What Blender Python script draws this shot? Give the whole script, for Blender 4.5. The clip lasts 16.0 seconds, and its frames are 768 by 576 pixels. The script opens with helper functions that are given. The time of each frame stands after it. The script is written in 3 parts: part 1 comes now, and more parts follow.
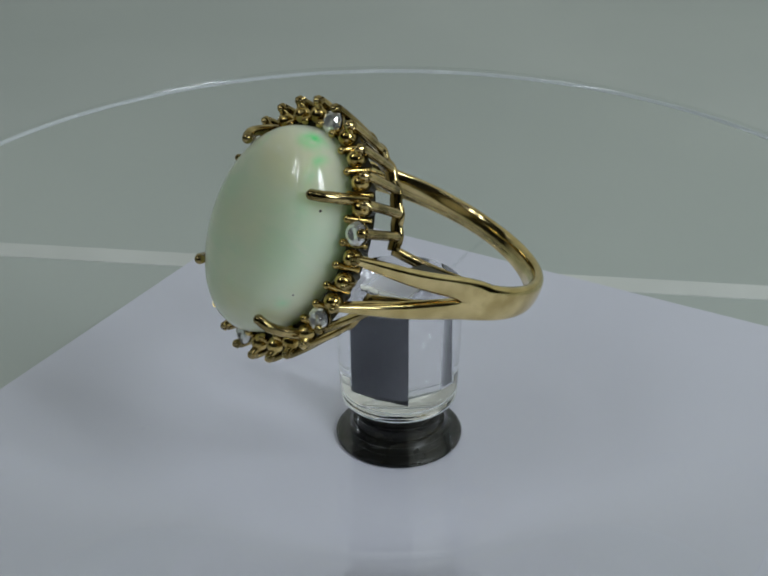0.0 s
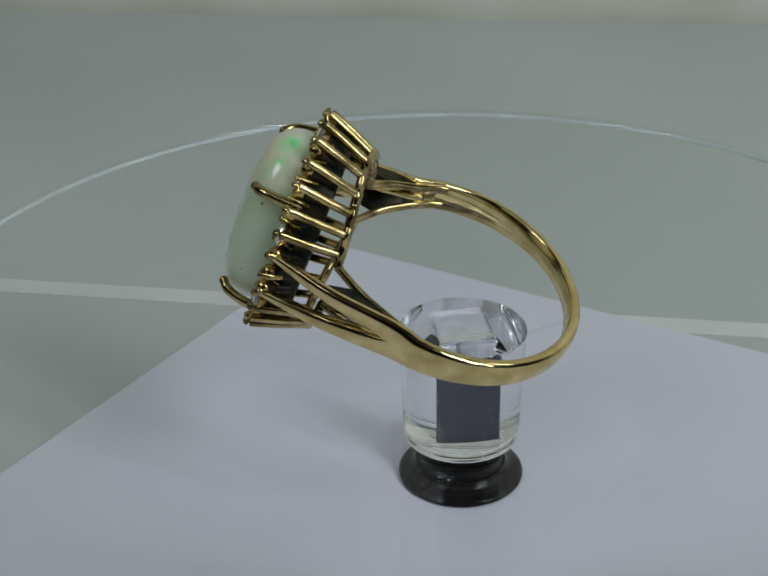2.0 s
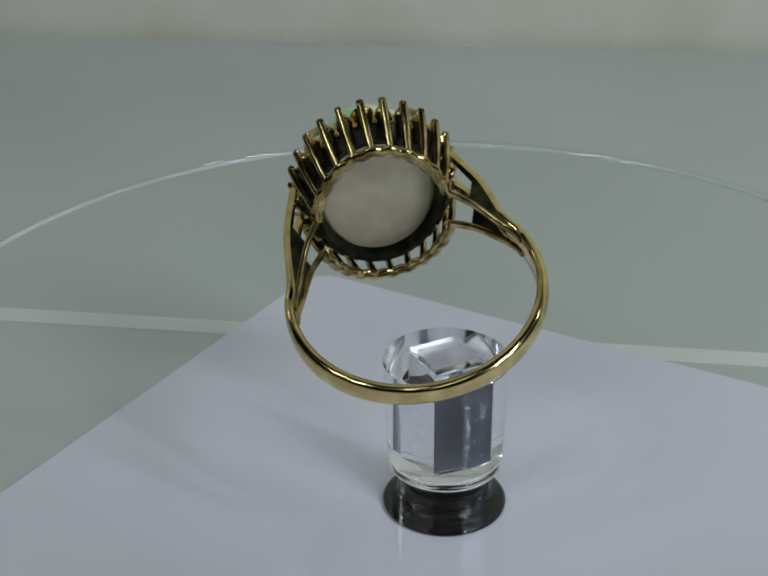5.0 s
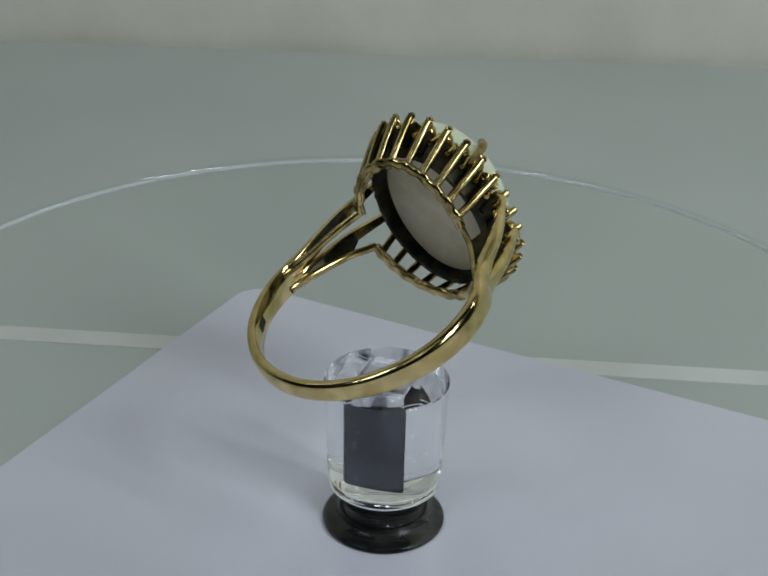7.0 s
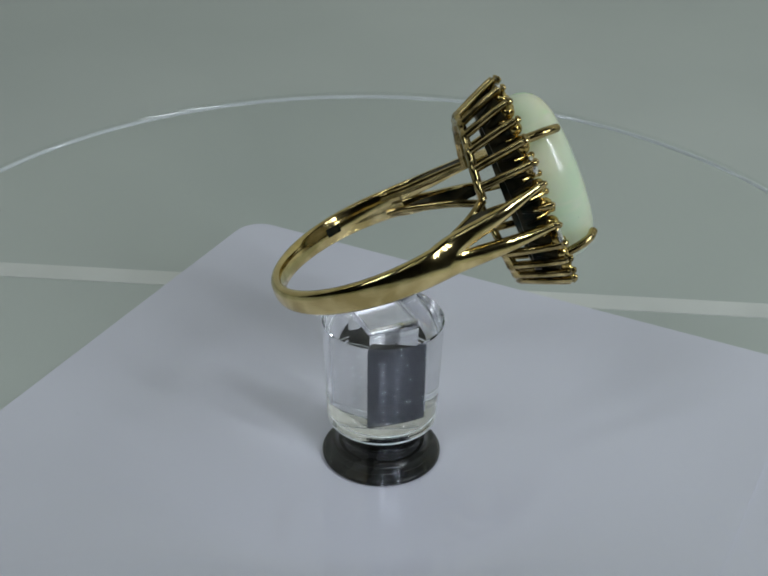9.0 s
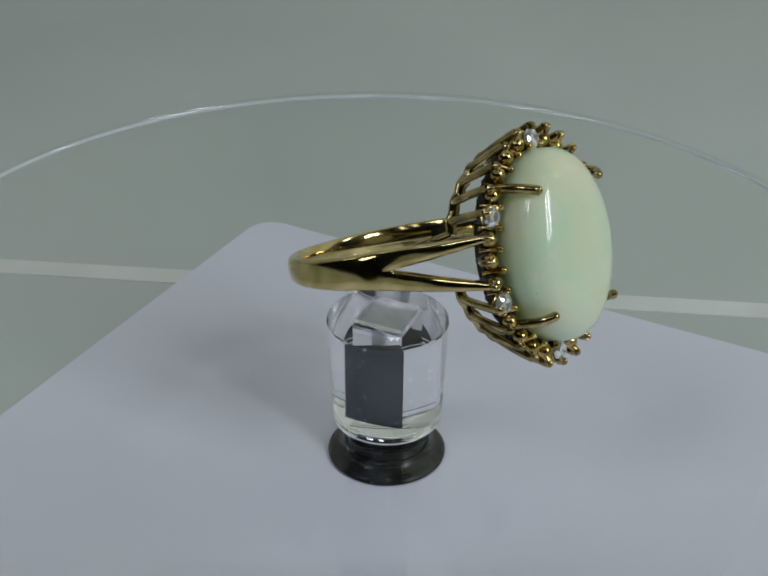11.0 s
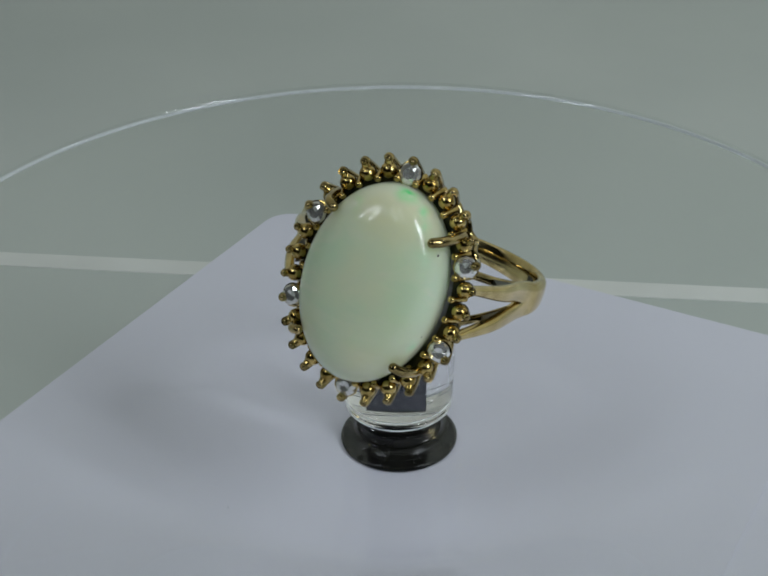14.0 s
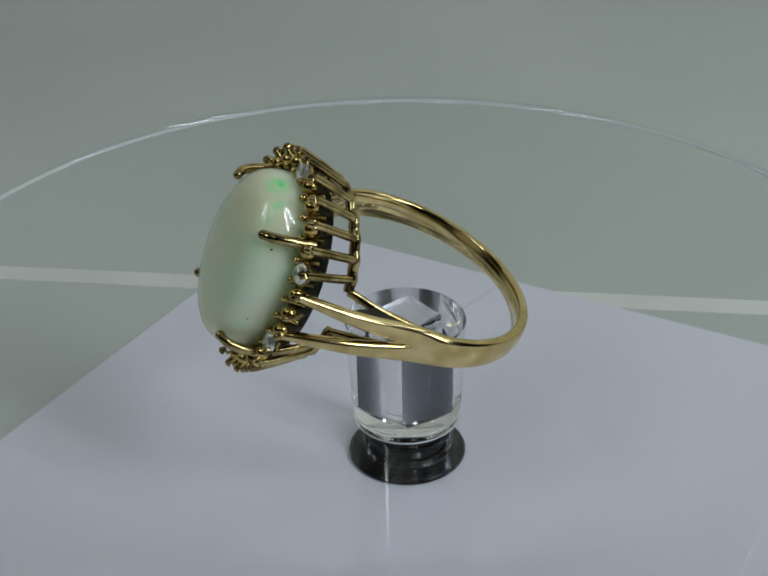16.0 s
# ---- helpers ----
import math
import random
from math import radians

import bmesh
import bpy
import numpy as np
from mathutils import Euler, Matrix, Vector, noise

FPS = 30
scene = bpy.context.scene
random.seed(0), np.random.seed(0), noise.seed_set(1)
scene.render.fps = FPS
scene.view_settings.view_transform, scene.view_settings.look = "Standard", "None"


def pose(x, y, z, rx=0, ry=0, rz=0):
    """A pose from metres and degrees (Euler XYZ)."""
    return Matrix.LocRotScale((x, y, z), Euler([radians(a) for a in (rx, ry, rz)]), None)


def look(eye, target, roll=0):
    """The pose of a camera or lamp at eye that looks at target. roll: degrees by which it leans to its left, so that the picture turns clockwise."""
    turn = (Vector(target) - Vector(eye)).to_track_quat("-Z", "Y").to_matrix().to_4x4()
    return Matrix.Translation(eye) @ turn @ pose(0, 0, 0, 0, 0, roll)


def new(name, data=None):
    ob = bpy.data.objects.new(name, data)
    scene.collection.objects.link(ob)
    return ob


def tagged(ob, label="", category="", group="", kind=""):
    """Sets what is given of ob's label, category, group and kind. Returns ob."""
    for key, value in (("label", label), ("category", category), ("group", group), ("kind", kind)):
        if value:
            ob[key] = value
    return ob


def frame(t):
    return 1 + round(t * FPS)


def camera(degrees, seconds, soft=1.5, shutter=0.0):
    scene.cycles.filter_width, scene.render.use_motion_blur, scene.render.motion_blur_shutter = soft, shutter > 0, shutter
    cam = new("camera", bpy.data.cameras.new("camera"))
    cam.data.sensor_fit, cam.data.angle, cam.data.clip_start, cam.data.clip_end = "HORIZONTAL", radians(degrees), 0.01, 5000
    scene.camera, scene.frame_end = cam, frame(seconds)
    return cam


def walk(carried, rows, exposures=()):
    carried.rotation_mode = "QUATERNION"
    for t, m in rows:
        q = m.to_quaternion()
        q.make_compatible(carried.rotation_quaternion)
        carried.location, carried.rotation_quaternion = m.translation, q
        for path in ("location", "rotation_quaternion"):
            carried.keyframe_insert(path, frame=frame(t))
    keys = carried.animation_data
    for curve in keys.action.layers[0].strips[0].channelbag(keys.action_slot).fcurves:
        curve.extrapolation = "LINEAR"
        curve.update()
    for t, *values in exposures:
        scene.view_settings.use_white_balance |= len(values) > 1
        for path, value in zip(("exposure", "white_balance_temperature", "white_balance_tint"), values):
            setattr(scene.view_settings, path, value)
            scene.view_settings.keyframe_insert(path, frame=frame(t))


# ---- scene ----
# ---- camera ----
cam = camera(33.208, 16.0, soft=1.9)
PATH = [
    (0.0, pose(0.01121, -0.09160, 0.06167, 60.820, 0.391, 7.505)),
    (0.5, pose(0.01078, -0.09156, 0.06257, 60.644, 0.722, 6.935)),
    (1.0, pose(0.01027, -0.09211, 0.06289, 61.390, 0.674, 7.336)),
    (1.5, pose(0.00949, -0.09287, 0.06310, 61.579, 0.723, 8.229)),
    (2.0, pose(0.00875, -0.09342, 0.06324, 62.355, 0.936, 8.820)),
    (2.5, pose(0.00830, -0.09367, 0.06327, 62.497, 1.079, 8.588)),
    (3.0, pose(0.00823, -0.09379, 0.06330, 62.739, 1.075, 8.504)),
    (3.5, pose(0.00845, -0.09388, 0.06351, 62.748, 0.952, 8.535)),
    (4.0, pose(0.00864, -0.09398, 0.06392, 63.095, 0.861, 8.756)),
    (4.5, pose(0.00865, -0.09407, 0.06429, 63.229, 0.834, 8.536)),
    (7.0, pose(0.00644, -0.09417, 0.06694, 63.048, -1.213, 4.784)),
    (7.5, pose(0.00620, -0.09481, 0.06796, 62.217, -1.053, 4.211)),
    (8.0, pose(0.00602, -0.09544, 0.06890, 60.563, -1.025, 4.176)),
    (10.5, pose(0.00970, -0.09521, 0.07067, 59.014, -0.319, 5.973)),
    (11.0, pose(0.00909, -0.09523, 0.07095, 58.976, -0.361, 5.885)),
    (11.5, pose(0.00892, -0.09510, 0.07122, 58.838, -0.355, 5.549)),
    (12.0, pose(0.00950, -0.09510, 0.07143, 58.623, -0.033, 5.994)),
    (12.5, pose(0.01026, -0.09549, 0.07157, 58.613, 0.458, 6.057)),
    (13.0, pose(0.01092, -0.09594, 0.07155, 58.646, 0.739, 6.521)),
    (13.5, pose(0.01146, -0.09614, 0.07131, 58.785, 0.943, 6.715)),
    (14.0, pose(0.01178, -0.09621, 0.07099, 58.765, 0.988, 7.054)),
    (14.5, pose(0.01192, -0.09629, 0.07078, 58.956, 1.059, 7.011)),
    (15.0, pose(0.01191, -0.09636, 0.07069, 59.158, 1.173, 7.214)),
    (15.5, pose(0.01166, -0.09641, 0.07066, 59.190, 1.245, 7.006)),
    (16.0, pose(0.01134, -0.09644, 0.07063, 59.518, 1.151, 7.116)),
]
walk(cam, PATH)

# ---- light ----
scene.view_settings.exposure = 0.0


def area(name, x, y, z, target, sx, sy, watts, colour):
    data = bpy.data.lights.new(name, "AREA")
    data.shape, data.size, data.size_y, data.energy, data.color = "RECTANGLE", sx, sy, watts, colour
    ob = new(name, data)
    ob.matrix_world = look((x, y, z), target)
    return ob


# two small spots low at the sides
area("lamp_left", -0.42, 0.08, 0.40, (0, 0.03, 0), 0.022, 0.12, 0.03, (0.89, 0.97, 1.05))
area("lamp_right", 0.44, 0.06, 0.40, (0, 0.03, 0), 0.022, 0.12, 0.13, (0.89, 0.97, 1.06))
# twin panels on both sides of the camera, and a weak pair of tubes overhead
for i in range(2):
    d = 0.075 * (i - 0.5)
    area("lamp_panel", 0.34 + 0.49 * d, -0.21 + 0.87 * d, 0.30, (0.01, 0.0, 0), 0.028, 0.27, 0.48, (0.90, 0.98, 1.055))
for i in range(2):
    d = 0.13 * (i - 0.5)
    area("lamp_panel", -0.40 + 0.65 * d, -0.36 - 0.76 * d, 0.64, (0, 0.02, 0), 0.05, 0.30, 0.42, (0.90, 0.98, 1.055))
for i in range(2):
    area("lamp_tube", -0.12 + 0.24 * i, -0.55, 1.0, (-0.12 + 0.24 * i, 0.05, 0), 0.06, 0.5, 0.22, (0.90, 0.985, 1.03))
world = bpy.data.worlds.new("room_air")
scene.world = world
world.use_nodes = True
world.node_tree.nodes["Background"].inputs[0].default_value = (0.9, 0.95, 1.0, 1)
world.node_tree.nodes["Background"].inputs[1].default_value = 0.02

MM = 0.001


# ---- materials ----
def mat(name, colour, rough=0.5, metal=0.0, **more):
    m = bpy.data.materials.new(name)
    m.use_nodes = True
    b = m.node_tree.nodes["Principled BSDF"]
    b.inputs["Base Color"].default_value = (*colour, 1)
    b.inputs["Roughness"].default_value = rough
    b.inputs["Metallic"].default_value = metal
    for key, value in more.items():
        b.inputs[key.replace("_", " ")].default_value = value
    return m


def grain(m, scale, low, high, detail=4.0, rough=None, bump=0.0, bump_scale=None, dist=0.0002):
    """Mixes two colours by noise in object space (scale in cycles a metre) and adds fine relief."""
    t, b = m.node_tree, m.node_tree.nodes["Principled BSDF"]
    co = t.nodes.new("ShaderNodeTexCoord")
    n = t.nodes.new("ShaderNodeTexNoise")
    n.inputs["Scale"].default_value, n.inputs["Detail"].default_value = scale, detail
    t.links.new(co.outputs["Object"], n.inputs["Vector"])
    r = t.nodes.new("ShaderNodeValToRGB")
    r.color_ramp.elements[0].position, r.color_ramp.elements[1].position = 0.35, 0.68
    r.color_ramp.elements[0].color, r.color_ramp.elements[1].color = (*low, 1), (*high, 1)
    t.links.new(n.outputs["Fac"], r.inputs["Fac"])
    t.links.new(r.outputs["Color"], b.inputs["Base Color"])
    if rough:
        q = t.nodes.new("ShaderNodeMapRange")
        q.inputs["To Min"].default_value, q.inputs["To Max"].default_value = rough
        t.links.new(n.outputs["Fac"], q.inputs["Value"])
        t.links.new(q.outputs["Result"], b.inputs["Roughness"])
    if bump:
        n2 = t.nodes.new("ShaderNodeTexNoise")
        n2.inputs["Scale"].default_value, n2.inputs["Detail"].default_value = bump_scale or scale * 6, 3
        t.links.new(co.outputs["Object"], n2.inputs["Vector"])
        u = t.nodes.new("ShaderNodeBump")
        u.inputs["Strength"].default_value, u.inputs["Distance"].default_value = bump, dist
        t.links.new(n2.outputs["Fac"], u.inputs["Height"])
        t.links.new(u.outputs["Normal"], b.inputs["Normal"])
    return m


GOLD = grain(mat("polished_gold", (0.80, 0.58, 0.24), 0.2, 1.0), 500, (0.56, 0.43, 0.165), (0.86, 0.69, 0.335),
             rough=(0.07, 0.17), bump=0.06, bump_scale=1500, dist=0.0001)
BEAD_GOLD = grain(mat("bead_gold", (0.74, 0.46, 0.13), 0.22, 1.0), 900, (0.34, 0.235, 0.06), (0.76, 0.58, 0.22),
                  rough=(0.10, 0.26))
WIRE_GOLD = grain(mat("antique_gold", (0.5, 0.37, 0.14), 0.25, 1.0), 600, (0.20, 0.15, 0.05), (0.68, 0.53, 0.24),
                  rough=(0.08, 0.22), bump=0.06, bump_scale=1800, dist=0.0001)
# near-black colour holds the shade inside gallery and shoulders; also the stamped mark
DARK_GOLD = grain(mat("recess_shade_gold", (0.10, 0.08, 0.04), 0.4, 0.8), 700, (0.006, 0.012, 0.009), (0.06, 0.05, 0.026),
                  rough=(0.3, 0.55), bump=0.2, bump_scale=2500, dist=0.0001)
GLASS = mat("clear_acrylic", (0.985, 0.99, 1.0), 0.01, 0.0, Transmission_Weight=1.0, IOR=1.33)
DIAMOND = mat("diamond", (0.97, 0.97, 0.92), 0.04, 0.55, Transmission_Weight=0.4, IOR=2.2)
STEEL = grain(mat("grey_steel", (0.11, 0.115, 0.135), 0.28, 0.9), 300, (0.055, 0.059, 0.069), (0.10, 0.105, 0.122), rough=(0.07, 0.16))
CAP = grain(mat("ground_steel", (0.62, 0.63, 0.66), 0.45, 0.6), 800, (0.55, 0.56, 0.59), (0.68, 0.69, 0.72), rough=(0.35, 0.5))
RIM = mat("frosted_rim", (0.74, 0.77, 0.77), 0.4, 0.0, Transmission_Weight=0.55, IOR=1.3)
RUBBER = grain(mat("black_rubber", (0.012, 0.012, 0.011), 0.35), 400, (0.004, 0.004, 0.0035), (0.011, 0.011, 0.009),
               rough=(0.15, 0.26))
RUBBER.node_tree.nodes["Principled BSDF"].inputs["Specular IOR Level"].default_value = 0.22
PAPER = grain(mat("white_card", (0.76, 0.755, 0.84), 0.6), 60, (0.745, 0.74, 0.825), (0.775, 0.77, 0.855), bump=0.08,
              bump_scale=900)
TABLE = grain(mat("grey_table", (0.52, 0.56, 0.52), 0.45), 14, (0.49, 0.535, 0.495), (0.56, 0.60, 0.555),
              rough=(0.35, 0.5), bump=0.05, bump_scale=500)
STRIP = grain(mat("white_strip", (0.72, 0.74, 0.71), 0.4), 120, (0.71, 0.72, 0.68), (0.81, 0.82, 0.78))
PLASTER = grain(mat("cream_plaster", (0.66, 0.65, 0.58), 0.8), 45, (0.74, 0.725, 0.61), (0.84, 0.825, 0.71), bump=0.25,
                bump_scale=160, dist=0.001)
WALL = grain(mat("dim_wall", (0.13, 0.13, 0.13), 0.85), 3, (0.06, 0.06, 0.06), (0.09, 0.09, 0.09))
POTCH = grain(mat("beige_potch", (0.42, 0.34, 0.26), 0.35), 350, (0.68, 0.61, 0.43), (0.84, 0.77, 0.57))
SPECK = mat("dark_dust", (0.07, 0.065, 0.06), 0.9)


def thin_clear():
    """Thin clear plastic: light passes straight, the surface reflects by Fresnel."""
    m = bpy.data.materials.new("thin_clear_plastic")
    m.use_nodes = True
    t = m.node_tree
    t.nodes.remove(t.nodes["Principled BSDF"])
    clear, gloss, mix, face = (t.nodes.new("ShaderNode" + k) for k in ("BsdfTransparent", "BsdfGlossy", "MixShader", "LayerWeight"))
    clear.inputs["Color"].default_value = (0.985, 0.992, 0.988, 1)
    gloss.inputs["Roughness"].default_value = 0.012
    power, share = t.nodes.new("ShaderNodeMath"), t.nodes.new("ShaderNodeMath")
    power.operation, share.operation = "POWER", "MULTIPLY_ADD"
    power.inputs[1].default_value = 5.0
    share.inputs[1].default_value, share.inputs[2].default_value = 0.85, 0.03
    face.inputs["Blend"].default_value = 0.5
    t.links.new(face.outputs["Facing"], power.inputs[0])
    t.links.new(power.outputs["Value"], share.inputs[0])
    t.links.new(share.outputs["Value"], mix.inputs["Fac"])
    t.links.new(clear.outputs["BSDF"], mix.inputs[1])
    t.links.new(gloss.outputs["BSDF"], mix.inputs[2])
    t.links.new(mix.outputs["Shader"], t.nodes["Material Output"].inputs["Surface"])
    return m


DISC = thin_clear()


def opal_material():
    m = mat("milky_opal", (0.8, 0.86, 0.72), 0.10, Coat_Weight=0.25, Subsurface_Weight=0.85, Subsurface_Scale=0.0045)
    t, b = m.node_tree, m.node_tree.nodes["Principled BSDF"]
    b.inputs["Subsurface Radius"].default_value = (1.0, 1.0, 0.85)
    co = t.nodes.new("ShaderNodeTexCoord")
    base = t.nodes.new("ShaderNodeTexNoise")
    base.inputs["Scale"].default_value, base.inputs["Detail"].default_value = 130, 2
    t.links.new(co.outputs["Object"], base.inputs["Vector"])
    ramp = t.nodes.new("ShaderNodeValToRGB")
    e = ramp.color_ramp.elements
    e[0].position, e[0].color = 0.36, (0.66, 0.81, 0.57, 1)
    e[1].position, e[1].color = 0.66, (0.78, 0.79, 0.53, 1)
    mid = e.new(0.5)
    mid.color = (0.72, 0.81, 0.57, 1)
    t.links.new(base.outputs["Fac"], ramp.inputs["Fac"])
    colour = ramp.outputs["Color"]
    stretch = t.nodes.new("ShaderNodeMapping")
    stretch.inputs["Rotation"].default_value, stretch.inputs["Scale"].default_value = (0, 0, 0.9), (1.0, 3.2, 1.0)
    t.links.new(co.outputs["Object"], stretch.inputs["Vector"])
    wisp = t.nodes.new("ShaderNodeTexNoise")
    wisp.inputs["Scale"].default_value, wisp.inputs["Detail"].default_value, wisp.inputs["Distortion"].default_value = 170, 4, 1.5
    t.links.new(stretch.outputs["Vector"], wisp.inputs["Vector"])
    thin = t.nodes.new("ShaderNodeMapRange")
    thin.inputs["From Min"].default_value, thin.inputs["From Max"].default_value, thin.inputs["To Max"].default_value = 0.50, 0.72, 0.45
    t.links.new(wisp.outputs["Fac"], thin.inputs["Value"])
    pale = t.nodes.new("ShaderNodeMixRGB")
    pale.inputs["Color2"].default_value = (0.82, 0.84, 0.63, 1)
    t.links.new(thin.outputs["Result"], pale.inputs["Fac"])
    t.links.new(colour, pale.inputs["Color1"])
    colour = pale.outputs["Color"]
    # flashes of colour inside the stone: place in metres, reach, strength
    for (x, y, z), (sx, sy, sz), power, tint in FLASHES:
        put = t.nodes.new("ShaderNodeMapping")
        put.vector_type = "TEXTURE"
        put.inputs["Location"].default_value, put.inputs["Scale"].default_value = (x * MM, y * MM, z * MM), (sx * MM, sy * MM, sz * MM)
        t.links.new(co.outputs["Object"], put.inputs["Vector"])
        glow = t.nodes.new("ShaderNodeTexGradient")
        glow.gradient_type = "QUADRATIC_SPHERE"
        t.links.new(put.outputs["Vector"], glow.inputs["Vector"])
        veil = t.nodes.new("ShaderNodeTexNoise")
        veil.inputs["Scale"].default_value, veil.inputs["Detail"].default_value = (600 if sx < 3 else 140), 2
        t.links.new(co.outputs["Object"], veil.inputs["Vector"])
        cut = t.nodes.new("ShaderNodeMapRange")
        cut.inputs["From Min"].default_value, cut.inputs["From Max"].default_value, cut.inputs["To Max"].default_value = 0.35, 0.6, power
        t.links.new(veil.outputs["Fac"], cut.inputs["Value"])
        mul = t.nodes.new("ShaderNodeMath")
        mul.operation = "MULTIPLY"
        t.links.new(glow.outputs["Fac"], mul.inputs[0])
        t.links.new(cut.outputs["Result"], mul.inputs[1])
        mix = t.nodes.new("ShaderNodeMixRGB")
        mix.inputs["Color2"].default_value = (*tint, 1)
        t.links.new(mul.outputs["Value"], mix.inputs["Fac"])
        t.links.new(colour, mix.inputs["Color1"])
        colour = mix.outputs["Color"]
    t.links.new(colour, b.inputs["Base Color"])
    return m


FLASHES = [((0.9, 7.3, 1.5), (1.5, 1.1, 1.7), 1.8, (0.16, 0.90, 0.26)), ((2.4, 6.4, 1.8), (0.7, 2.4, 1.4), 0.9, (0.28, 0.90, 0.36)), ((3.6, 0.3, 2.9), (5.4, 10.0, 4.6), 0.55, (0.54, 0.85, 0.57)), ((-4.6, -0.5, 1.4), (4.0, 10.0, 4.0), 0.75, (0.84, 0.83, 0.63)),
           ((3.0, 5.8, 2.4), (1.0, 1.8, 1.3), 0.5, (0.40, 0.90, 0.48)), ((4.7, -3.2, 2.0), (0.8, 1.3, 1.1), 0.6, (0.42, 0.92, 0.52)),
           ((3.9, 3.6, 3.0), (1.7, 3.0, 1.8), 0.35, (0.50, 0.90, 0.54)), ((0.6, -3.5, 4.0), (1.6, 2.0, 1.6), 0.3, (0.56, 0.91, 0.58)),
           ((-2.6, 5.8, 2.8), (1.2, 1.4, 1.6), 0.7, (0.45, 0.88, 0.35)), ((0.4, 0.2, 4.0), (5.0, 6.5, 3.0), 0.70, (0.83, 0.83, 0.60))]
OPAL = opal_material()


# ---- mesh helpers, in millimetres ----
def part(name, bm, material, parent=None, label="", smooth=True, m=None, sharp=0.95):
    """Links a bmesh, given in millimetres, as one mesh object under its parent. Edges that turn by more than sharp radians stay crisp."""
    bmesh.ops.recalc_face_normals(bm, faces=bm.faces)
    for e in bm.edges:
        e.smooth = e.calc_face_angle(0.0) < sharp
    bm.transform(Matrix.Scale(MM, 4))
    me = bpy.data.meshes.new(name)
    for f in bm.faces:
        f.smooth = smooth
    bm.to_mesh(me)
    bm.free()
    me.materials.append(material)
    ob = new(name, me)
    if parent:
        ob.parent = parent
    if m:
        ob.matrix_local = m
    return tagged(ob, label)


def lathe(bm, profile, n=64, sx=1.0, sy=1.0, cx=0.0, cy=0.0):
    """Turns a profile of (radius, height) round z; sx, sy stretch it to an oval."""
    rings = []
    for r, z in profile:
        if r < 1e-6:
            rings.append([bm.verts.new((cx, cy, z))])
        else:
            rings.append([bm.verts.new((cx + sx * r * math.cos(2 * math.pi * i / n), cy + sy * r * math.sin(2 * math.pi * i / n), z))
                          for i in range(n)])
    for a, b in zip(rings, rings[1:]):
        for i in range(n):
            j = (i + 1) % n
            if len(a) == 1:
                bm.faces.new((a[0], b[i], b[j]))
            elif len(b) == 1:
                bm.faces.new((a[i], a[j], b[0]))
            else:
                bm.faces.new((a[i], a[j], b[j], b[i]))
    return bm


def curve(points, k=6):
    """A smooth line through the points."""
    p = [Vector(q) for q in points]
    p = [2 * p[0] - p[1]] + p + [2 * p[-1] - p[-2]]
    out = []
    for i in range(1, len(p) - 2):
        for j in range(k):
            t = j / k
            out.append(0.5 * (2 * p[i] + (p[i + 1] - p[i - 1]) * t + (2 * p[i - 1] - 5 * p[i] + 4 * p[i + 1] - p[i + 2]) * t * t
                              + (3 * p[i] - p[i - 1] - 3 * p[i + 1] + p[i + 2]) * t ** 3))
    return out + [p[-2]]


def sweep(bm, line, section, up, closed=False, caps=True):
    """Sweeps a section along a line. section(i, n) gives points (a, b), a along up, b across it; up may be a function of the index."""
    n, rings = len(line), []
    for i, q in enumerate(line):
        before = line[(i - 1) % n] if closed or i else line[0]
        after = line[(i + 1) % n] if closed or i < n - 1 else line[-1]
        d = (after - before).normalized()
        u = Vector(up(i, n)) if callable(up) else Vector(up)
        u = (u - d * u.dot(d)).normalized()
        v = d.cross(u)
        rings.append([bm.verts.new(q + u * a + v * b) for a, b in section(i, n)])
    m = len(rings[0])
    for i in range(n if closed else n - 1):
        a, b = rings[i], rings[(i + 1) % n]
        for j in range(m):
            bm.faces.new((a[j], a[(j + 1) % m], b[(j + 1) % m], b[j]))
    if not closed and caps:
        bm.faces.new(rings[0][::-1])
        bm.faces.new(rings[-1])
    return bm


def oval(ra, rb, m=8):
    return [(ra * math.cos(2 * math.pi * j / m), rb * math.sin(2 * math.pi * j / m)) for j in range(m)]


def ball(bm, c, r, n=10):
    bmesh.ops.create_uvsphere(bm, u_segments=n, v_segments=max(5, n // 2 + 1), radius=r, matrix=Matrix.Translation(c))
    return bm


def slab(name, corners, z0, z1, material, parent=None, bevel=0.0):
    bm = bmesh.new()
    lo = [bm.verts.new((x, y, z0)) for x, y in corners]
    hi = [bm.verts.new((x, y, z1)) for x, y in corners]
    bm.faces.new(lo[::-1])
    bm.faces.new(hi)
    for i in range(len(corners)):
        j = (i + 1) % len(corners)
        bm.faces.new((lo[i], lo[j], hi[j], hi[i]))
    if bevel:
        bmesh.ops.bevel(bm, geom=bm.edges[:], offset=bevel, segments=2, affect="EDGES")
    return part(name, bm, material, parent, smooth=False)


def box(x0, x1, y0, y1):
    return [(x0, y0), (x1, y0), (x1, y1), (x0, y1)]


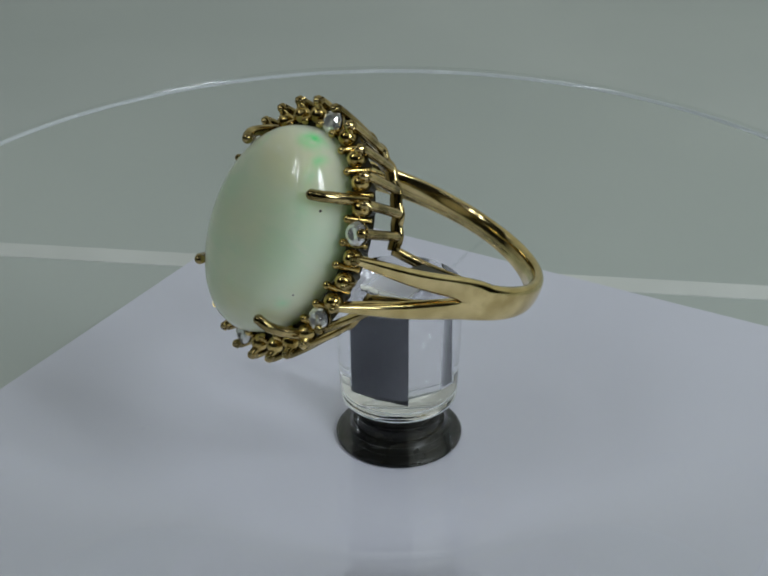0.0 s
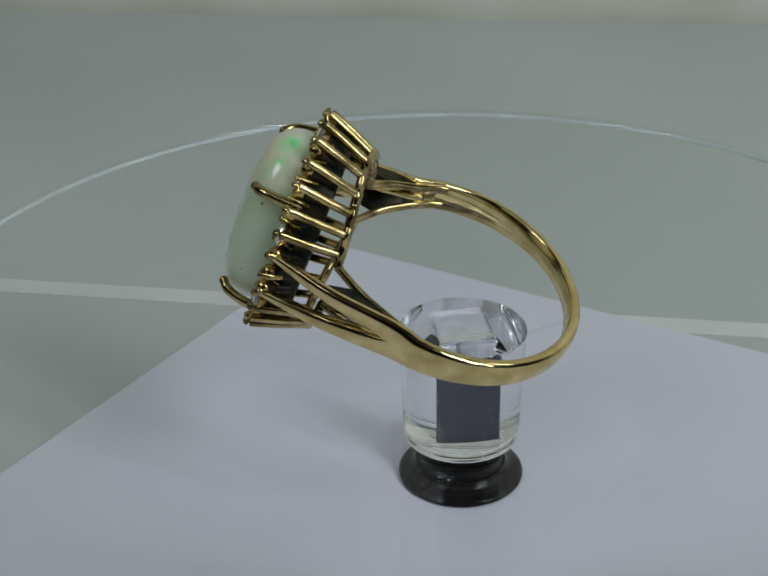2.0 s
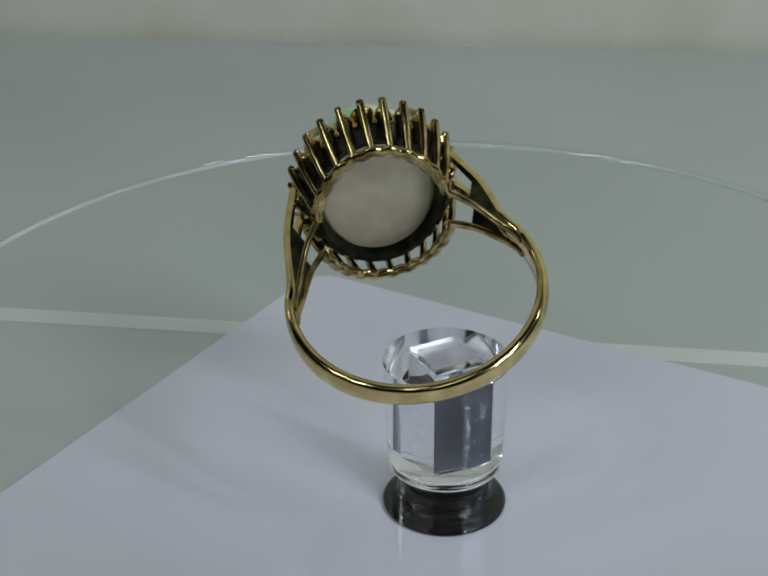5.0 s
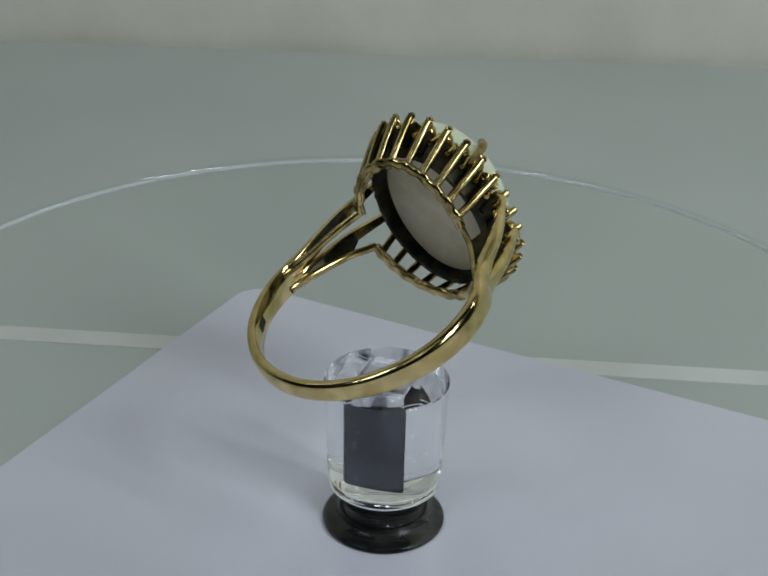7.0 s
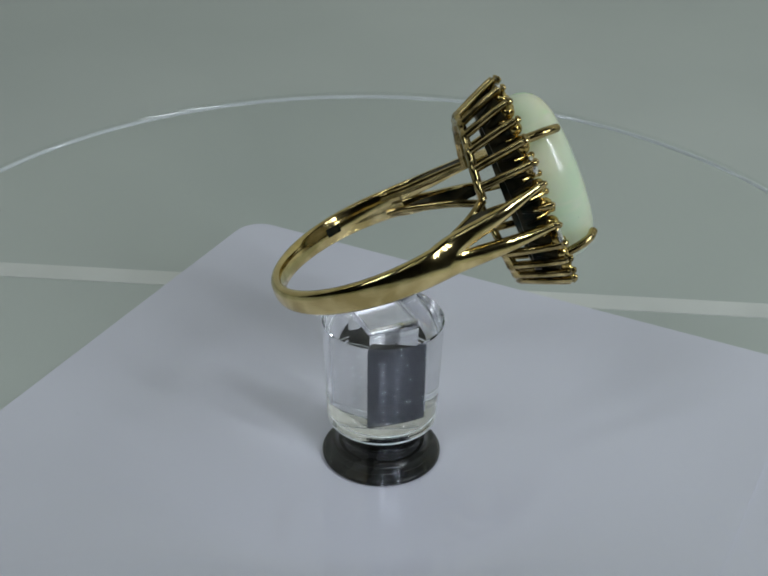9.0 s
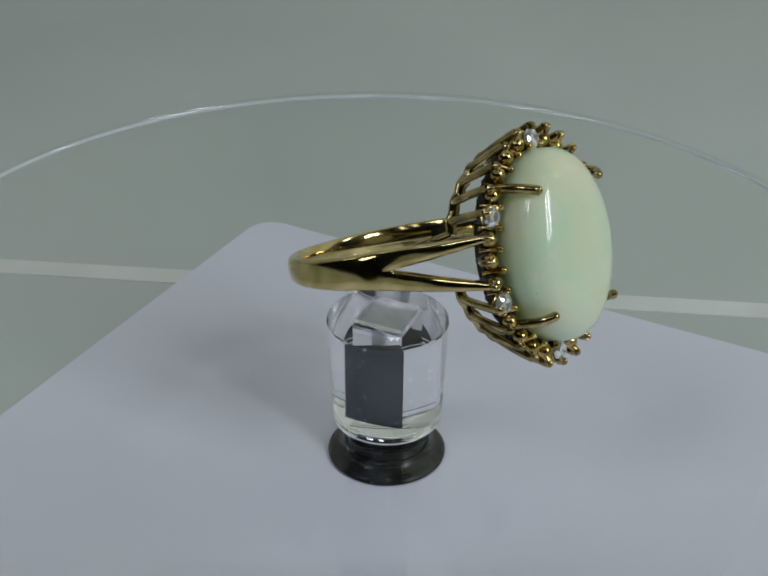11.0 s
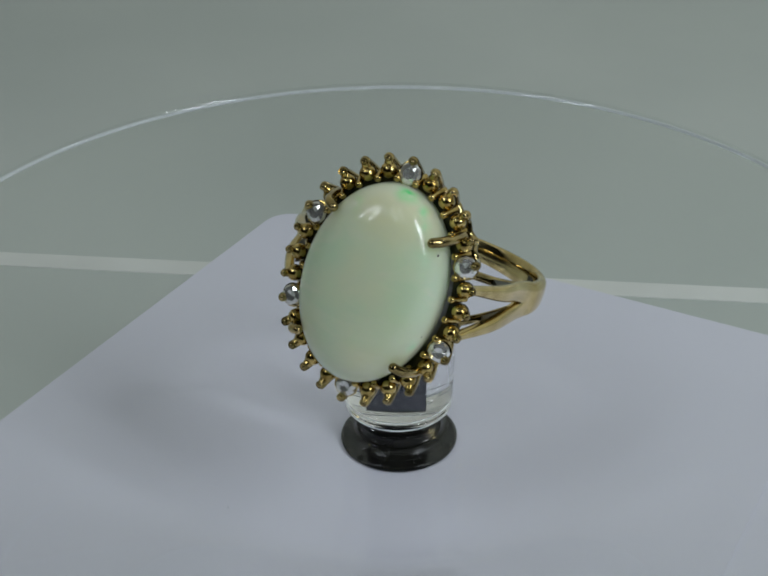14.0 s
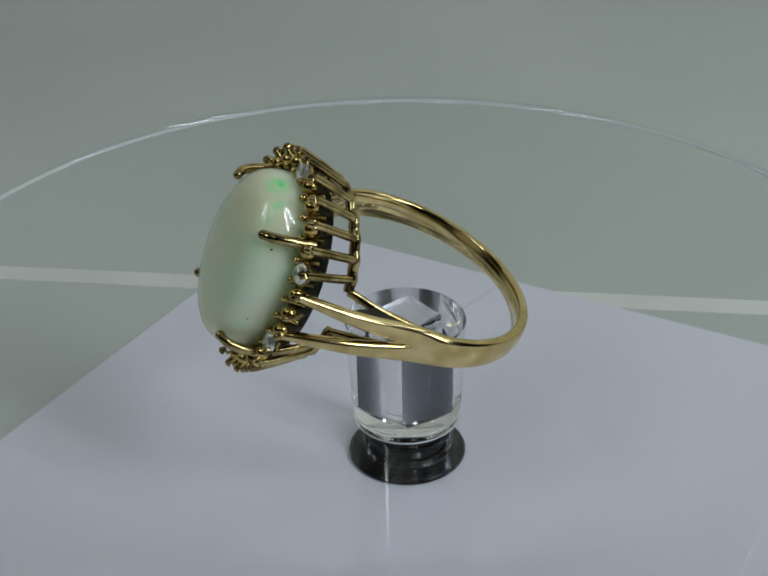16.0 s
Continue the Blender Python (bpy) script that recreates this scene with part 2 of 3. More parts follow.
# ---- the room ----
TOP = -4.50   # table top
WALL_Y = 146.3
tagged(slab("table_top", [(-700, -750), (700, -750), (700, WALL_Y + 20.5), (-700, WALL_Y - 22)], TOP - 28, TOP, TABLE, bevel=1.5),
       "smooth pale grey-green table top against the wall", "table", kind="structure")
tagged(slab("wall_back", [(-1500, WALL_Y - 46), (1500, WALL_Y + 46), (1500, WALL_Y + 126), (-1500, WALL_Y + 34)], -760, 1700, PLASTER),
       "rough cream plaster wall behind the table", "wall", kind="structure")
tagged(slab("wall_left", box(-1580, -1500, -2300, WALL_Y - 46), -760, 1700, WALL), "plain dim room wall", "wall", kind="structure")
tagged(slab("wall_right", box(1500, 1580, -2300, WALL_Y + 46), -760, 1700, WALL), "plain dim room wall", "wall", kind="structure")
tagged(slab("wall_front", box(-1500, 1500, -2380, -2300), -760, 1700, WALL), "plain dim room wall", "wall", kind="structure")
tagged(slab("ceiling", box(-1580, 1580, -2380, WALL_Y + 130), 1700, 1760, WALL), "plain dim ceiling", "ceiling", kind="structure")
tagged(slab("floor", box(-1580, 1580, -2380, WALL_Y + 130), -820, -760, WALL), "plain dim floor", "floor", kind="structure")
for x in (-660, 660):
    for y in (-710, WALL_Y - 70):
        tagged(slab("table_leg", box(x - 25, x + 25, y - 25, y + 25), -760, TOP - 28, TABLE), "plain grey square table leg",
               "table leg", group="legs of the table", kind="structure")

# white strip set in the table, running under the card
tagged(slab("trim", box(-700, 700, 27.9, 30.9), TOP - 0.5, TOP + 0.12, STRIP), "narrow white strip across the table top",
       "trim", kind="structure")

# white card with a straight corner, on a second sheet
A0, U, V = Vector((-20.0, 44.3)), Vector((0.925, -0.380)), Vector((-0.380, -0.925))


CORNER = 3.2    # the corner of the card is rounded


def sheet(name, u0, u1, v0, v1, z0, z1, label):
    soft = [(u0 + CORNER * (1 - math.cos(q * math.pi / 16)), v0 + CORNER * (1 - math.sin(q * math.pi / 16))) for q in range(9)]
    c = [A0 + U * u + V * v for u, v in soft + [(u1, v0), (u1, v1), (u0, v1)]]
    return tagged(slab(name, [(q.x, q.y) for q in c], z0, z1, PAPER), label, "card")


sheet("card_sheet", 0, 67.6, 0, 150, TOP + 0.16, TOP + 0.30, "smooth lavender-white card lying on the table")
sheet("card_sheet", 67.6 - 8, 67.6 + 120, 0.4, 150, TOP + 0.01, TOP + 0.14, "second white card lying under the first")
BED = TOP + 0.30

# ---- the turntable ----
foot = new("spindle")
foot.location = (0, 0, BED * MM)
tagged(foot, "glossy black rubber spindle under the clear dish", "spindle")
part("base_flange", lathe(bmesh.new(), [(0, 0), (5.30, 0), (5.45, 0.10), (5.47, 0.30), (5.36, 0.46), (5.1, 0.60), (4.75, 0.74), (4.4, 0.93), (4.12, 1.2), (3.95, 1.55), (0, 1.55)], 72),
     RUBBER, foot, "flared glossy black rubber flange")
part("neck", lathe(bmesh.new(), [(0, 1.5), (3.75, 1.5), (3.55, 1.9), (3.55, 2.5), (3.75, -BED - 1.25 - 0.02), (0, -BED - 1.25 - 0.02)], 72), RUBBER, foot)

RIM_R, RIM_Z, FLAT = 44.22, 13.97, 16.0


def dish_height(r):
    x = max(0.0, r - FLAT)
    return RIM_Z * (math.sqrt(x * x + 16.0) - 4.0) / (math.sqrt((RIM_R - FLAT) ** 2 + 16.0) - 4.0)


def dish_profile():
    radii = [FLAT + (RIM_R - FLAT) * i / 24 for i in range(25)]
    low = [(0, -1.25)] + [(r, dish_height(r) - 1.25 + 1.7 * max(0.0, (r - FLAT) / (RIM_R - FLAT)) ** 2) for r in radii]
    return low + [(r - 0.12, dish_height(r)) for r in radii[::-1]] + [(0, 0)]


disc = tagged(part("turntable_dish", lathe(bmesh.new(), dish_profile(), 192, cx=-0.81, cy=-2.37), DISC),
              "clear glossy acrylic turntable dish with a raised polished rim", "dish")
edge = [Vector((-0.81 + (RIM_R + 0.02) * math.cos(2 * math.pi * i / 480), -2.37 + (RIM_R + 0.02) * math.sin(2 * math.pi * i / 480), RIM_Z - 0.15)) for i in range(480)]
part("rim", sweep(bmesh.new(), edge, lambda i, m: oval(0.20, 0.20, 14), (0, 0, 1), True), RIM, disc, "whitish polished rim").visible_shadow = False
disc.visible_shadow = False


def pedestal():
    """Clear plug with a square socket and a steel core that stands a little proud of its top."""
    ob = tagged(new("pedestal"), "clear acrylic plug with a square steel core, standing on the dish", "display stand")
    bm, n, half = bmesh.new(), 64, 2.34
    outer = [(4.86, 0.03), (4.98, 0.12), (5.02, 0.58), (4.95, 0.66), (4.95, 0.78), (5.02, 0.86), (5.40, 10.27), (5.30, 10.39)]
    rings = [[bm.verts.new((r * math.cos(2 * math.pi * i / n), r * math.sin(2 * math.pi * i / n), z)) for i in range(n)] for r, z in outer]

    def square(i, h):
        a = 2 * math.pi * i / n
        k = h / max(abs(math.cos(a)), abs(math.sin(a)))
        return k * math.cos(a), k * math.sin(a)

    for h, z in ((half + 0.06, 10.39 - 0.01), (half, 10.39 - 0.1), (half - 0.02, 1.0)):
        rings.append([bm.verts.new((*square(i, h), z)) for i in range(n)])
    for a, b in zip(rings, rings[1:]):
        for i in range(n):
            bm.faces.new((a[i], a[(i + 1) % n], b[(i + 1) % n], b[i]))
    bm.faces.new(rings[0][::-1])
    bm.faces.new(rings[-1])
    plug = part("plug", bm, GLASS, ob, "clear acrylic plug", sharp=0.3)
    plug.visible_shadow = False
    k, top = half - 0.06, 10.39 + 0.5
    tagged(slab("core", box(-k, k, -k, k), 1.05, 10.39 - 0.75, STEEL, ob, bevel=0.07), "dark grey square steel core")
    tagged(slab("core_cap", box(0.12 - k, k - 0.12, 0.12 - k, k - 0.12), 10.39 - 0.76, 10.39 - 0.7, CAP, ob), "pale ground end of the core")
    lid = tagged(slab("lid", box(-k, k, -k, k), 10.39 - 0.68, top, GLASS, ob, bevel=0.09), "clear square lid over the core")
    lid.visible_shadow = False
    # whitish rings added to draw the bright lines in the foot of the plug
    for r, z in ((4.72, 0.10), (4.50, 0.80)):
        seat = [Vector((r * math.cos(2 * math.pi * i / 96), r * math.sin(2 * math.pi * i / 96), z)) for i in range(96)]
        part("bright_line_ring", sweep(bmesh.new(), seat, lambda i, m: oval(0.05, 0.09, 8), (0, 0, 1), True), RIM, ob, "fine whitish ring added for a bright line in the plug").visible_shadow = False
    # fine clear peg that carries the ring
    a = radians(65.6)
    foot_at, head_at = Vector((4.9 * math.cos(a), 4.9 * math.sin(a), 10.39 - 0.2)), Vector((9.0 * math.cos(a), 9.0 * math.sin(a), 12.3))
    peg = part("peg", sweep(bmesh.new(), curve([foot_at, (foot_at + head_at) / 2 + Vector((0, 0, 0.15)), head_at], 4), lambda i, m: oval(0.13, 0.13, 10), (0, 0, 1)),
               DISC, ob, "fine clear peg under the ring")
    peg.visible_shadow = False
    return ob


stand = pedestal()

# ---- the ring: x along the short axis of the stone, y along its long axis, z out of its face ----
M0 = Matrix(((0.68764, 0.37959, -0.61892, -0.006596), (-0.70506, 0.14562, -0.69404, -0.012457), (-0.17333, 0.91362, 0.36776, 0.021226), (0, 0, 0, 1)))
ring = tagged(new("opal_ring"), "yellow gold cocktail ring with a large milky oval opal", "ring")
N = 28
STONES = (0, 5, 9, 14, 19, 23)
SHOULDER = (6, 7, 8, 20, 21, 22)


def even_angles():
    """Angles that divide the oval of the prong tips into equal lengths."""
    fine = [2 * math.pi * i / 4000 for i in range(4001)]
    run = [0.0]
    for u in fine[1:]:
        run.append(run[-1] + math.hypot(9.5 * math.sin(u), 7.42 * math.cos(u)))
    return [float(v) for v in np.interp([run[-1] * i / (2 * N) for i in range(2 * N + 1)], run, fine)]


ANGLE = even_angles()


def angle(k):
    return ANGLE[round(2 * k) % (2 * N)]


def station(k, a, b, h):
    t = angle(k)
    return Vector((b * math.sin(t), a * math.cos(t), h))


def gold(name, bm, material=GOLD, label="", parent=None, smooth=True):
    if parent:
        return part(name, bm, material, parent, label, smooth)
    return part(name, bm, material, ring, label, smooth, M0)


RAIL_END = 1.30


def scallop(t):
    """Swells at each prong, hollows between them."""
    k = float(np.interp(t % (2 * math.pi), ANGLE, [i / 2 for i in range(2 * N + 1)]))
    return 0.09 * math.cos(2 * math.pi * k)


def rail_point(t):
    r = 1.0 + scallop(t) / 6.7
    return Vector((5.95 * r * math.sin(t), 7.62 * r * math.cos(t), -4.25 - 0.85 * math.sin(t) ** 2))


def build_opal():
    prof = [(0, -1.6), (0.6, -1.6), (0.9, -1.55), (0.975, -1.2), (1.0, -0.6), (1.0, 0.5), (0.993, 1.2), (0.97, 1.8), (0.925, 2.35), (0.86, 2.8),
            (0.77, 3.16), (0.65, 3.42), (0.5, 3.6), (0.3, 3.73), (0.12, 3.78), (0, 3.79)]
    stone = gold("opal", lathe(bmesh.new(), prof, 96, 5.42, 7.75), OPAL, "milky white oval opal cabochon with green flashes")
    gold("backing", lathe(bmesh.new(), [(0, -1.72), (0.86, -1.72), (0.9, -1.66), (0.88, -1.6), (0, -1.6)], 72, 5.42, 7.75), POTCH, "beige back of the stone", stone)
    for x, y, z in ((4.42, 3.96, 1.85), (4.98, -2.2, 1.7), (-4.7, -2.9, 1.9)):
        gold("inclusion", ball(bmesh.new(), Vector((x, y, z)), 0.1, 8), SPECK, "tiny dark inclusion", stone)


def build_setting():
    # plate under the stones, near-black to give the shade inside the gallery
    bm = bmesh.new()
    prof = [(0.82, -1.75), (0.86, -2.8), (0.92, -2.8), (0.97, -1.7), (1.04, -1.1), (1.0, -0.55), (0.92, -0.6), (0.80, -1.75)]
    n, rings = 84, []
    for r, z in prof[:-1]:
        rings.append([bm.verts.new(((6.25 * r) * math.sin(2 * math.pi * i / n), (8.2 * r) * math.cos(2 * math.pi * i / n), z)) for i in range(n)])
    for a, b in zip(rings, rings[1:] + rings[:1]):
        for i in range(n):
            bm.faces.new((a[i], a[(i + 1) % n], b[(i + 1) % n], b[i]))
    gold("setting_plate", bm, DARK_GOLD, "plate under the stones, coloured dark for shade")
    # rail round the open back, in two arcs that run out into the struts of the shoulders
    for middle in (0, math.pi):
        line = [rail_point(middle - RAIL_END + 2 * RAIL_END * i / 84) for i in range(85)]
        gold("back_rail", sweep(bmesh.new(), line, lambda i, m: oval(0.38, 0.54, 10), (0, 0, 1)), WIRE_GOLD)
    for k in range(N):
        tip = station(k, 9.5, 7.42, 0.02)
        # wire prong with a rounded tip
        if k not in SHOULDER:
            foot_point = rail_point(angle(k)) + station(k, 0.12, 0.12, 0.0)
            mid = (tip + foot_point) / 2 + station(k, 0.16, 0.16, 0)
            bm = sweep(bmesh.new(), curve([foot_point, mid, tip + station(k, 0.05, 0.05, -0.35), tip], 3), lambda i, m: oval(0.33, 0.36, 10), (0, 0, 1))
            ball(bm, foot_point + Vector((0, 0, -0.1)), 0.31, 8)
        else:
            low = station(k, 8.5, 6.7, -1.4)
            bm = sweep(bmesh.new(), curve([low, station(k, 9.1, 7.15, -0.8), tip], 3), lambda i, m: oval(0.29, 0.33), (0, 0, 1))
        ball(bm, tip, 0.28)
        gold("prong", bm, WIRE_GOLD)
        centre = station(k, 8.55, 6.72, -0.48)
        if k in STONES:
            tilt = Vector((centre.x / 42, centre.y / 74, 1)).normalized().to_track_quat("Z", "Y").to_matrix().to_4x4()
            bm = bmesh.new()
            rows = [(0.0, -0.70), (0.45, -0.36), (0.86, -0.04), (0.88, 0.03), (0.72, 0.22), (0.44, 0.33), (0, 0.24)]
            lathe(bm, rows, 10)
            for v in bm.verts:                     # kite facets: the middle ring is turned by half a step
                if 0.15 < v.co.z < 0.28 and v.co.xy.length > 0.1:
                    v.co.xy = Matrix.Rotation(math.pi / 10, 2) @ v.co.xy
            bmesh.ops.triangulate(bm, faces=[f for f in bm.faces if len(f.verts) == 4])
            bm.transform(Matrix.Translation(centre + Vector((0, 0, 0.2))) @ tilt @ Matrix.Rotation(0.37 * k, 4, "Z"))
            gold("diamond", bm, DIAMOND, "small clear round diamond", smooth=False)
            bm = lathe(bmesh.new(), [(0.50, -0.70), (0.90, -0.22), (0.97, -0.02), (0.90, 0.0), (0.84, -0.16), (0.46, -0.66), (0.50, -0.70)], 16)
            bm.transform(Matrix.Translation(centre + Vector((0, 0, 0.12))) @ tilt)
            gold("stone_cup", bm, BEAD_GOLD)
        else:
            bm = ball(bmesh.new(), centre, 0.64, 14)
            sweep(bm, [centre, (centre + tip) / 2 + Vector((0, 0, -0.12)), tip], lambda i, m: oval(0.34 - 0.06 * i, 0.60 - 0.19 * i), (0, 0, 1))
            gold("bead", bm, BEAD_GOLD)
        # collet that narrows under the bead or diamond, darkened in colour as shade
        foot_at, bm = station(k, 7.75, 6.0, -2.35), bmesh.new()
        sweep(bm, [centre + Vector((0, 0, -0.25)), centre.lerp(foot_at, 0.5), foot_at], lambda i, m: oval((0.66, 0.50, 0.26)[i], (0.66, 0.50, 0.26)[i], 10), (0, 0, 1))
        gold("collet", bm, DARK_GOLD, "collet coloured dark for the shade under the stones")
        # seed bead between the neighbours, against the opal
        ball_at = station(k + 0.5, 8.08, 5.98, 0.0)
        bm = ball(bmesh.new(), ball_at, 0.31, 10)
        under = station(k + 0.5, 8.62, 6.62, -1.55)
        sweep(bm, [ball_at, (ball_at + under) / 2 + Vector((0, 0, 0.25)), under], lambda i, m: oval(0.24, 0.24), (0, 0, 1))
        gold("seed_bead", bm, BEAD_GOLD)


def build_claws():
    for sx in (-1, 1):
        for sy in (-1, 1):
            pts = [(5.1, 5.35, -1.0), (5.0, 5.28, 0.6), (4.75, 5.18, 1.7), (4.45, 5.05, 2.35), (3.98, 4.88, 2.75)]
            line = curve([(sx * x, sy * y, z) for x, y, z in pts], 4)
            bm = sweep(bmesh.new(), line, lambda i, m: oval(0.40 - 0.04 * i / m, 0.42 - 0.04 * i / m, 10), (sx * 0.6, sy * 0.6, 0.5))
            ball(bm, line[-1], 0.39, 12)
            gold("claw", bm, WIRE_GOLD)


SO, HC, RO, STRETCH = -0.90, -14.00, 10.69, 1.025
ENDS = {-1: radians(122), 1: radians(109)}   # where each shoulder forks


def loop(phi, r, lift=0.0):
    h = HC - r * math.cos(phi)
    return Vector((SO + STRETCH * r * math.sin(phi), lift - 0.014 * (h + 4.0), h))     # the band leans a little


FORK = 0.90      # share of the way to the fork's end where the band divides


def half_width(k):
    """Half the band's width: k is 0 at the bottom, 1 where it divides."""
    return 0.90 + 0.52 * min(1.0, k) ** 1.3


def dome(u):
    """Height of the band's outer face over its middle line, u from -1 to 1 across it."""
    return 0.46 - 0.16 * u * u - 0.26 * u ** 8


def build_shank():
    n = 96
    lo, hi = -FORK * ENDS[-1], FORK * ENDS[1]
    turn = [lo + (hi - lo) * i / n for i in range(n + 1)]
    line = [loop(phi, RO - 0.5) for phi in turn]

    def section(i, m):
        w = half_width(abs(2 * i / (m - 1) - 1))
        across = [j / 10 for j in range(-10, 11)]
        return [(dome(u), u * w) for u in across] + [(-0.34, w), (-0.48, w * 0.86), (-0.48, -w * 0.86), (-0.34, -w)]

    bm = sweep(bmesh.new(), line, section, lambda i, m: loop(turn[i], 1.0) - loop(0, 0.0), caps=False)
    bm.verts.ensure_lookup_table()
    seam = bm.verts[:25] + bm.verts[-25:]
    for side in (-1, 1):
        for sy in (-1, 1):
            seam += build_shoulder(bm, side, sy)
    bmesh.ops.remove_doubles(bm, verts=seam, dist=0.05)
    gold("shank", bm, GOLD, "worn yellow gold band that divides into two straps at each shoulder")


def build_shoulder(bm, side, sy):
    """One arm of the divided shoulder: a broad domed strap that tapers to the setting, a dark web under it and a strut to the rail."""
    a = side * ENDS[side]
    w0 = half_width(1.0)
    k = {(1, 1): 6, (1, -1): 8, (-1, 1): 22, (-1, -1): 20}[(side, sy)]
    top = station(k, 9.3, 7.4, -0.1)
    fork = loop(a, RO - 0.5)
    end_point = Vector((top.x - side * 0.2, 0, top.z - 0.25))
    mid = fork.lerp(end_point, 0.5) + Vector((side * 0.45, 0, 0.1))
    spine = curve([loop(a * (FORK - 0.06), RO - 0.5), loop(a * FORK, RO - 0.5), fork, mid, end_point], 8)[8:]
    m = len(spine)
    rings, crown, wide = [], [], []
    for i, p in enumerate(spine):
        s = i / (m - 1)
        ease = s * s * (3 - 2 * s)
        d = spine[min(i + 1, m - 1)] - spine[max(i - 1, 0)]
        out = Vector((d.z, 0, -d.x)).normalized()
        out = out if out.x * side > 0 else -out
        if not i:
            out = (loop(a * FORK, 1.0) - loop(0, 0.0)).normalized()
            out = Vector((out.x, 0, out.z)).normalized()
        far = w0 + (abs(top.y) + 0.30 - w0) * s ** 1.1
        near = (abs(top.y) - 0.30) * max(0.0, (s - 0.36) / 0.64) ** 1.15 if s > 0.36 else 0.0
        split = min(1.0, max(0.0, (s - 0.30) / 0.2))
        points = []
        for j in range(11):
            u = j / 10
            own = 0.32 - 0.28 * (2 * u - 1) ** 4
            points.append((near + (far - near) * u, dome(u) * (1 - split) + own * split))
        points += [(far, -0.34), (far - 0.12, -0.48 + 0.2 * ease), (near + 0.08, -0.48 + 0.2 * ease), (near, -0.34)]
        rings.append([bm.verts.new(p + Vector((0, sy * y, 0)) + out * h) for y, h in points])
        crown.append(p + Vector((0, sy * (near + far) / 2, 0)))
        wide.append((far - near) / 2)
    for p, q in zip(rings, rings[1:]):
        for j in range(len(p)):
            bm.faces.new((p[j], p[(j + 1) % len(p)], q[(j + 1) % len(p)], q[j]))
    bm.faces.new(rings[-1])
    ball(bm, rings[-1][5].co.lerp(rings[-1][-2].co, 0.45), 0.34, 10)
    # strut from the inside of the band to the end of the rail
    t = {6: RAIL_END, 8: math.pi - RAIL_END, 22: -RAIL_END, 20: math.pi + RAIL_END}[k]
    end, root = rail_point(t), loop(a * (FORK - 0.08), RO - 0.86, sy * 0.86)
    knee = loop(a * 0.99, RO - 1.15, sy * 0.98)
    late = knee.lerp(end, 0.55) + Vector((side * 0.25, -sy * 0.06, 0.12))
    strut = curve([root, loop(a * FORK, RO - 0.92, sy * 0.88), knee, late, end], 8)[4:]
    gold("strut", sweep(bmesh.new(), strut, lambda i, n: oval(0.27, 0.40 - 0.02 * i / n, 10), (side, 0, 0.2)), WIRE_GOLD)
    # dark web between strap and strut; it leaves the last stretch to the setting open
    # the shoulder's inner shade is put into the colour of this web
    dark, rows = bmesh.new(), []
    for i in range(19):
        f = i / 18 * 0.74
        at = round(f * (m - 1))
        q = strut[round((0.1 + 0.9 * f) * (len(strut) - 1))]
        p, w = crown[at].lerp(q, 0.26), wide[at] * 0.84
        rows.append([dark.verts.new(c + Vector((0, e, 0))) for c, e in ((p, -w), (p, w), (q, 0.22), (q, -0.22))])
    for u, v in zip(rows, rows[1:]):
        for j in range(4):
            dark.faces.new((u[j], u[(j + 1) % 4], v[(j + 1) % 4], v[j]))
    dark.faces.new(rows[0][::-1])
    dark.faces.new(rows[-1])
    gold("web", dark, DARK_GOLD, "web coloured dark for the shade inside the shoulder")
    return rings[0]


